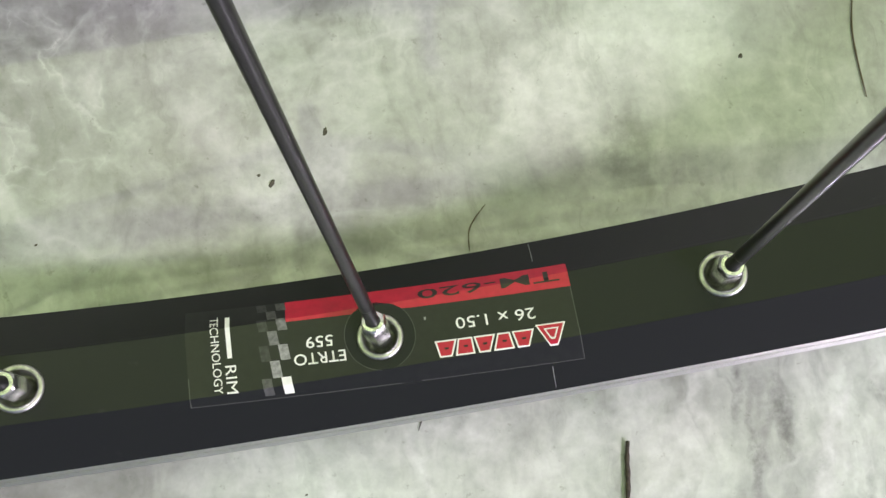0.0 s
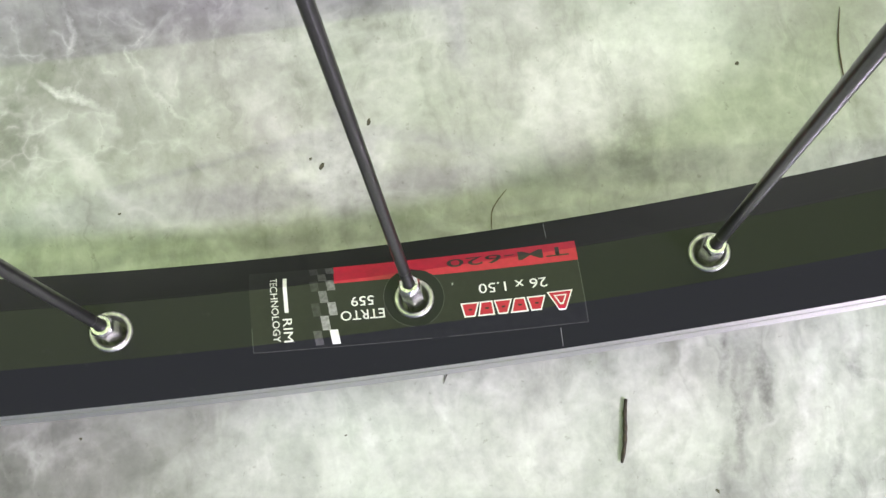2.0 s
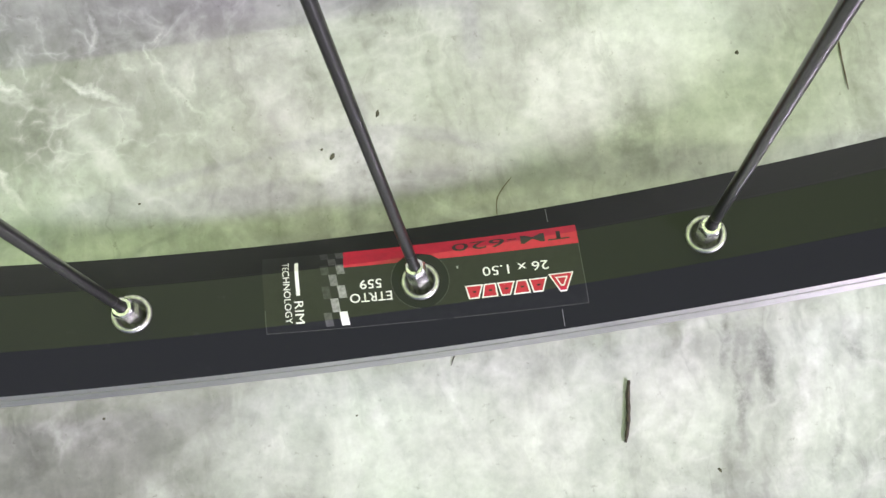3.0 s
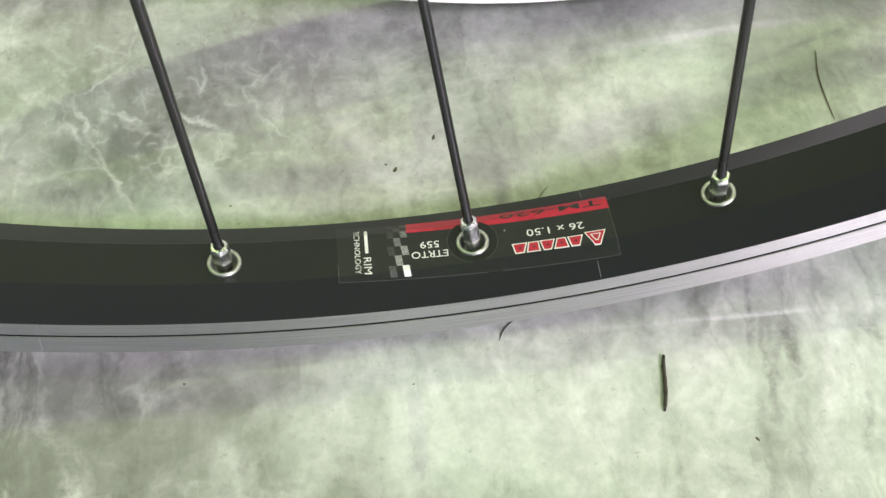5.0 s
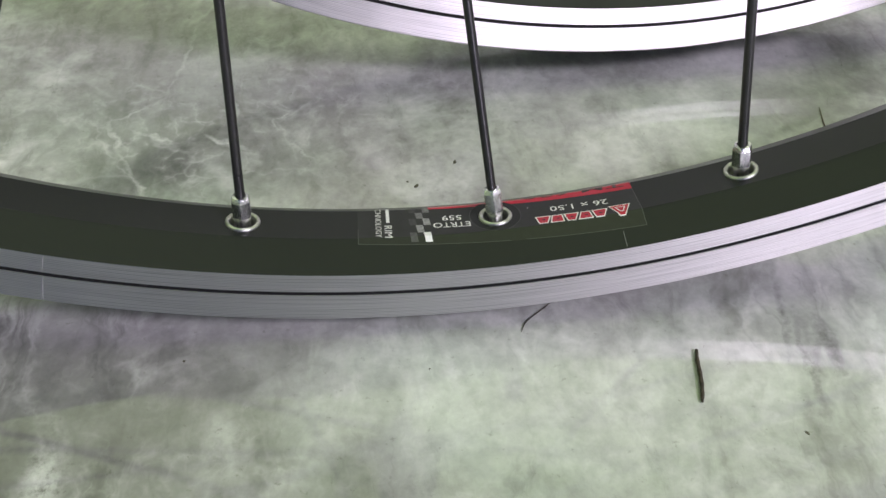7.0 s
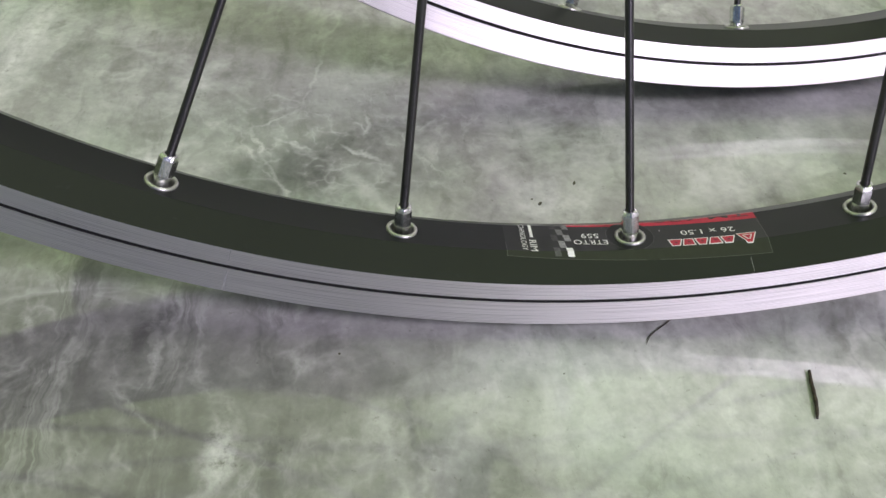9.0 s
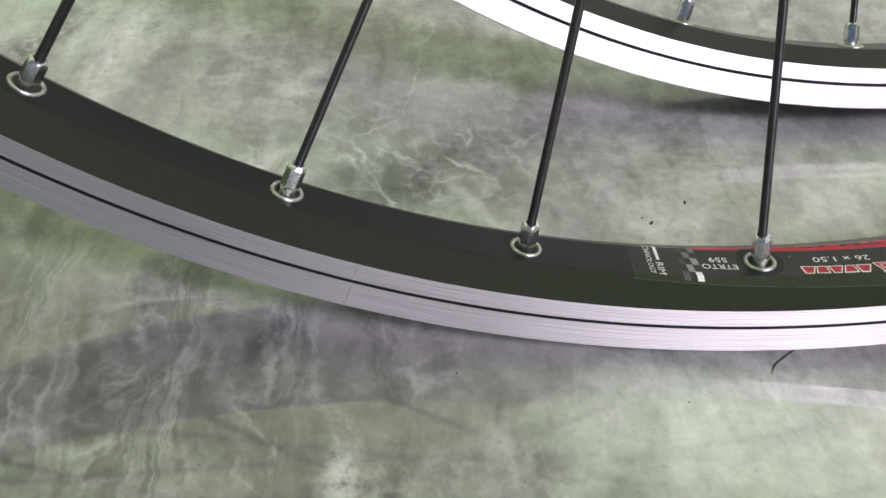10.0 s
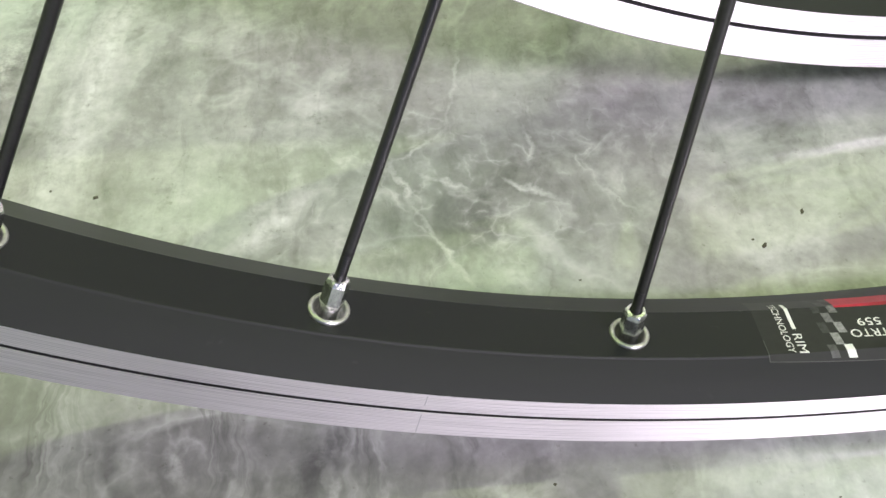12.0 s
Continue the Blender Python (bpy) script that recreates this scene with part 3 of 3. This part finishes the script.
LEADS = (-0.0180, 0.0195, 0.0180, -0.0185)
UP1 = Vector((0, math.sin(radians(12.25)), math.cos(radians(12.25))))
front_base = Vector((0.0, 0.06058, 0.27900)) - UP1 * HUB_Z
wheel, rim = bicycle_wheel(front_base, 12.25, 0.0, 3.5, 0.012, 0.044, "black bicycle wheel with silver brake tracks, standing on the vinyl floor", LEADS)
UP2 = Matrix.Rotation(radians(4.665), 3, "Z") @ Vector((0, math.sin(radians(24.55)), math.cos(radians(24.55))))
back_base = Vector((0.06448, 0.19992, 0.26240)) - UP2 * HUB_Z
bicycle_wheel(back_base, 24.55, 4.665, -1.8, 0.030, 0.030, "black bicycle wheel with silver brake tracks, leaning back behind another wheel", LEADS)


# ---- the rim's sticker ----
SKEW = 0.042
MM = 0.001
E0 = radians(3.5) * R_FLAT


def sticker_place(s, v, lift):
    return on_rim(E0 + s * MM, (v + SKEW * s) * MM, lift * MM)


def sticker_patch(name, outline, mat, parent, lift, label="", cell=0.7):
    """A thin flat shape of (s, v) millimetre outline, cut fine enough to follow the rim."""
    bm = bmesh.new()
    bm.faces.new([bm.verts.new((x, y, 0)) for x, y in outline])
    xs, ys = [p[0] for p in outline], [p[1] for p in outline]

    def cut(co, no):
        bmesh.ops.bisect_plane(bm, geom=bm.verts[:] + bm.edges[:] + bm.faces[:], plane_co=co, plane_no=no)
    x = math.floor(min(xs)) + 4
    while x < max(xs):
        cut((x, 0, 0), (1, 0, 0))
        x += 4
    for side in (-5.0, 5.0):
        cut((0, side, 0), (-SKEW, -1, 0))
    for v in bm.verts:
        v.co = sticker_place(v.co.x, v.co.y, lift)
    bmesh.ops.recalc_face_normals(bm, faces=bm.faces[:])
    me = bpy.data.meshes.new(name)
    bm.to_mesh(me)
    bm.free()
    me.materials.append(mat)
    return part(name, me, parent, label)


def lettering(name, text, s, v, height, length, mat, parent, lift, turn=0, bold=0.0, label=""):
    """Text in the built-in font, centred at (s, v), its capitals that high and the line that long; turn 0 reads from the far side, 90 runs across the rim."""
    cu = bpy.data.curves.new(name, "FONT")
    cu.body, cu.align_x, cu.align_y, cu.size, cu.offset, cu.resolution_u = text, "LEFT", "BOTTOM", 1.0, bold, 3
    tmp = new(name, cu)
    bpy.context.view_layer.update()
    me = bpy.data.meshes.new_from_object(tmp.evaluated_get(bpy.context.evaluated_depsgraph_get()))
    bpy.data.objects.remove(tmp)
    xs, ys = [q.co.x for q in me.vertices], [q.co.y for q in me.vertices]
    x0, x1, y0, y1 = min(xs), max(xs), min(ys), max(ys)
    bm = bmesh.new()
    bm.from_mesh(me)
    for q in bm.verts:
        a, b = ((q.co.x - x0) / (x1 - x0) - 0.5) * length, ((q.co.y - y0) / (y1 - y0) - 0.5) * height
        q.co = (s - a, v + b, 0) if turn == 0 else (s + b, v + a, 0)
    for side in (-5.0, 5.0):
        bmesh.ops.bisect_plane(bm, geom=bm.verts[:] + bm.edges[:] + bm.faces[:], plane_co=(0, side, 0), plane_no=(-SKEW, -1, 0))
    for q in bm.verts:
        q.co = sticker_place(q.co.x, q.co.y, lift)
    bm.to_mesh(me)
    bm.free()
    me.materials.clear()
    me.materials.append(mat)
    return part(name, me, parent, label)


def circle_cut(cx, cy, r, a0, a1, n=14):
    return [(cx + r * math.cos(radians(a0 + (a1 - a0) * i / n)), cy + r * math.sin(radians(a0 + (a1 - a0) * i / n))) for i in range(n + 1)]


left, right, low, high = -29.0, 30.0, -8.0, 7.6
hole = 5.4
# film in two halves round the hole cut for the spoke
film = sticker_patch("rim_sticker", [(left, low), (0, low)] + circle_cut(0, -0.3, hole, 270, 90) + [(0, high), (left, high)], FILM_BLACK, wheel, 0.03, "black, red and white rim sticker with size lettering")
sticker_patch("film", [(right, low), (right, high), (0, high)] + circle_cut(0, -0.3, hole, 90, -90) + [(0, low)], FILM_BLACK, film, 0.03)
for outline in ([(left, high - 0.12), (right, high - 0.12), (right, high), (left, high)], [(left, 3.2), (left + 0.14, 3.2), (left + 0.14, high), (left, high)], [(right - 0.14, low), (right, low), (right, high), (right - 0.14, high)]):
    sticker_patch("film_edge", outline, CLEAR_EDGE, film, 0.045)
sticker_patch("red_band", [(-13.9, -8.0), (-3.6, -8.0), (3.6, -8.0), (30.0, -8.0), (30.0, -4.0), (5.2, -4.0), (3.9, -4.05), (2.6, -4.9), (0, -5.6), (-2.6, -4.9), (-3.9, -4.05), (-13.9, -4.0)], RED, film, 0.06, "red band")
lettering("model_lettering", "TM-620", 17.6, -6.0, 1.9, 22.0, INK, film, 0.10, 0, 0.006, "black lettering on red")
lettering("size_lettering", "26 x 1.50", 17.8, -0.6, 1.75, 12.2, WHITE, film, 0.08, 0, 0.0, "white size lettering")
lettering("size_lettering", "ETRTO", -9.4, 2.1, 1.75, 7.8, WHITE, film, 0.08, 0, 0.006, "white size lettering")
lettering("size_lettering", "559", -9.2, -0.4, 1.75, 4.1, WHITE, film, 0.08, 0, 0.006, "white size lettering")
lettering("maker_lettering", "TECHNOLOGY", -24.7, -0.2, 1.25, 12.2, WHITE, film, 0.08, 90, 0.0, "white lettering")
lettering("maker_lettering", "RIM", -22.7, 3.9, 1.6, 4.2, WHITE, film, 0.08, 90, 0.0, "white lettering")
sticker_patch("maker_bar", [(-23.05, -6.1), (-22.35, -6.1), (-22.35, 0.7), (-23.05, 0.7)], WHITE, film, 0.08, "plain white bar")
# the maker's mark as plain slanted shapes, red with a pale rim, and a triangle
s = 8.0
for i, (low_w, high_w) in enumerate(((3.4, 1.9), (2.2, 3.0), (3.3, 1.7), (1.9, 3.2), (3.4, 1.8))):
    mid = s + 1.75
    outer = [(mid - low_w / 2, 1.75), (mid + low_w / 2, 1.75), (mid + high_w / 2 - 0.3, 4.35), (mid - high_w / 2 - 0.3, 4.35)]
    cx, cy = sum(p[0] for p in outer) / 4, sum(p[1] for p in outer) / 4
    sticker_patch("logo_outline", outer, WHITE, film, 0.07)
    sticker_patch("logo_block", [(cx + (x - cx) * 0.80, cy + (y - cy) * 0.82) for x, y in outer], RED, film, 0.09)
    sticker_patch("logo_slot", [(mid - 0.42, cy - 0.16), (mid + 0.30, cy - 0.16), (mid + 0.22, cy + 0.16), (mid - 0.34, cy + 0.16)], FILM_BLACK, film, 0.11)
    s += 2.95
for size, mat, lift in ((1.0, WHITE, 0.07), (0.86, RED, 0.09), (0.50, WHITE, 0.11), (0.36, RED, 0.13)):
    cx, cy = 25.8, 2.7
    sticker_patch("logo_triangle", [(cx + size * x, cy + size * y) for x, y in ((-2.3, -1.4), (2.3, -1.4), (0.6, 2.1), (-0.6, 2.1))], mat, film, lift)
# chequered strip of slanted squares that fades out upwards and sideways
FADE = [speckled("sticker_grey", (g, g, g), 0.35, 0.0, 1500, 0.3) for g in (0.035, 0.07, 0.14, 0.26)] + [WHITE]
for row in range(7):
    tall = (1.5, 1.7, 1.9, 2.2, 2.4, 2.6, 2.6)[row]
    v0 = -7.9 + sum((1.5, 1.7, 1.9, 2.2, 2.4, 2.6, 2.6)[:row])
    for col in range(3):
        if (row + col) % 2 == 0:
            s1 = -14.0 - col * 1.45
            shade = FADE[max(0, min(4, (row + 1) // 2 + 1 - (0, 1, 3)[col]))]
            sticker_patch("checker_square", [(s1 - 1.45, v0), (s1, v0), (s1 + 0.25, v0 + tall), (s1 - 1.2, v0 + tall)], shade, film, 0.07)
# cut edge of the film round the hole, and a nick in it
for a0 in (95, 275):
    inner, outer = circle_cut(0, -0.3, hole - 0.05, a0, a0 + 150), circle_cut(0, -0.3, hole + 0.05, a0, a0 + 150)
    sticker_patch("film_edge", inner + outer[::-1], CLEAR_EDGE, film, 0.045)
sticker_patch("film_nick", [(7.0, -2.2), (7.35, -2.3), (7.3, -1.8), (7.05, -1.7)], GREY, film, 0.05)
# hairline where the rolled rim is joined
for s0, v0, v1 in ((25.2, -12.6, -8.6), (25.0, 9.2, 12.6)):
    w = 0.05
    bmv = [on_rim(E0 + (s0 + a) * MM, v * MM, 0.00003) for v in np.linspace(v0, v1, 6) for a in (-w, w)]
    part("rim_joint", mesh_of("rim_joint", bmv, [(2 * i, 2 * i + 1, 2 * i + 3, 2 * i + 2) for i in range(5)], JOINT), rim, "fine joint line")


# fine seam across the front brake track
a0 = radians(-15.3)
seam = []
for r in np.linspace(R_TRACK + 0.0004, R_OUT - 0.0005, 5):
    for da in (-0.00007, 0.00007):
        seam.append((r * math.sin(a0 + da / r), -W_TRACK - 0.00002, HUB_Z - r * math.cos(a0 + da / r)))
part("track_seam", mesh_of("track_seam", seam, [(2 * i, 2 * i + 1, 2 * i + 3, 2 * i + 2) for i in (0, 2, 3)], GREY), rim, "fine dark seam line")


# ---- litter on the floor ----
def strand(name, points, radius, mat, label, category, taper=0.6):
    """A thin rounded strand through places on the floor."""
    pts = [Vector(p) for p in points]
    fine = []
    for i in range(len(pts) - 1):
        p0, p1, p2, p3 = pts[max(0, i - 1)], pts[i], pts[i + 1], pts[min(len(pts) - 1, i + 2)]
        for j in range(6):
            t = j / 6
            fine.append(0.5 * (2 * p1 + (p2 - p0) * t + (2 * p0 - 5 * p1 + 4 * p2 - p3) * t * t + (3 * p1 - p0 - 3 * p2 + p3) * t ** 3))
    fine.append(pts[-1])
    verts, faces, n = [], [], 8
    for i, p in enumerate(fine):
        d = (fine[min(i + 1, len(fine) - 1)] - fine[max(i - 1, 0)]).normalized()
        x = d.cross(Vector((0, 0, 1))).normalized()
        y = x.cross(d)
        u = i / (len(fine) - 1)
        r = radius * (1 - taper * abs(2 * u - 1) ** 3) * (1 + 0.12 * math.sin(i * 1.3))
        verts += [p + r * (x * math.cos(2 * math.pi * k / n) + y * math.sin(2 * math.pi * k / n)) for k in range(n)]
    for i in range(len(fine) - 1):
        for k in range(n):
            faces.append((i * n + k, i * n + (k + 1) % n, (i + 1) * n + (k + 1) % n, (i + 1) * n + k))
    faces += [tuple(range(n))[::-1], tuple(range((len(fine) - 1) * n, len(fine) * n))]
    return tagged(new(name, mesh_of(name, verts, faces, mat, True)), label, category)


strand("twig", [(0.0572, -0.0207, 0.0005), (0.0566, -0.0235, 0.0004), (0.0562, -0.0268, 0.0004), (0.0556, -0.030, 0.0005), (0.0547, -0.0332, 0.0004)], 0.00046, TWIG, "thin dark dry twig lying on the vinyl", "twig", 0.4)
strand("fibre", [(0.0295, -0.0045, 0.0002), (0.0272, -0.0068, 0.0002), (0.0245, -0.0088, 0.0002), (0.0222, -0.0107, 0.0002), (0.0209, -0.0131, 0.0002)], 0.00013, TWIG, "fine dark fibre beside the standing rim", "fibre")
strand("fibre", [(0.0385, 0.0245, 0.0002), (0.0362, 0.0222, 0.0002), (0.0348, 0.0200, 0.0002), (0.0344, 0.0165, 0.0002)], 0.00011, HAIR, "curved brown fibre on the vinyl", "fibre")
strand("fibre", [(0.1155, 0.056, 0.0002), (0.1140, 0.049, 0.0002), (0.1138, 0.043, 0.0002), (0.1142, 0.035, 0.0002)], 0.00016, HAIR, "long brown fibre on the vinyl", "fibre")


def crumb(x, y, size, long, turn, seed):
    rnd = random.Random(seed)
    bm = bmesh.new()
    bmesh.ops.create_icosphere(bm, subdivisions=2, radius=1.0)
    for v in bm.verts:
        v.co *= 1 + rnd.uniform(-0.25, 0.25)
        v.co = (v.co.x * size * long, v.co.y * size, v.co.z * size * 0.55)
    low = min(v.co.z for v in bm.verts)
    for v in bm.verts:
        v.co.z -= low
    me = bpy.data.meshes.new("dirt_crumb")
    bm.to_mesh(me)
    bm.free()
    me.materials.append(CRUMB)
    ob = tagged(new("dirt_crumb", me), "tiny dark crumb of dirt on the vinyl", "dirt crumb", "crumbs on the floor")
    ob.matrix_basis = pose(x, y, -0.0004, 0, 0, turn)


for i, (x, y, size, long, turn) in enumerate((
    (0.012, 0.0413, 0.0005, 1.9, 70), (0.0015, 0.0332, 0.0006, 1.7, 50), (-0.0005, 0.0350, 0.0004, 1.2, 0), (0.019, 0.022, 0.00035, 2.2, 20),
    (0.0005, -0.0207, 0.0004, 1.1, 0), (-0.050, -0.0148, 0.0004, 1.2, 20), (0.0736, -0.0414, 0.0004, 2.2, -50), (-0.147, 0.0592, 0.0007, 1.2, 0),
    (-0.0565, -0.025, 0.0003, 1.5, 0), (-0.061, -0.011, 0.0003, 1.3, 60), (0.091, 0.046, 0.0005, 1.3, 30), (-0.039, 0.028, 0.0004, 1.4, 0),
    (-0.058, -0.027, 0.0003, 1.3, 45), (-0.047, -0.0225, 0.00025, 1.2, 0), (-0.020, -0.030, 0.00025, 1.2, 0), (-0.158, 0.062, 0.0004, 1.2, 0),
)):
    crumb(x, y, 0.85 * size, long, turn, i)
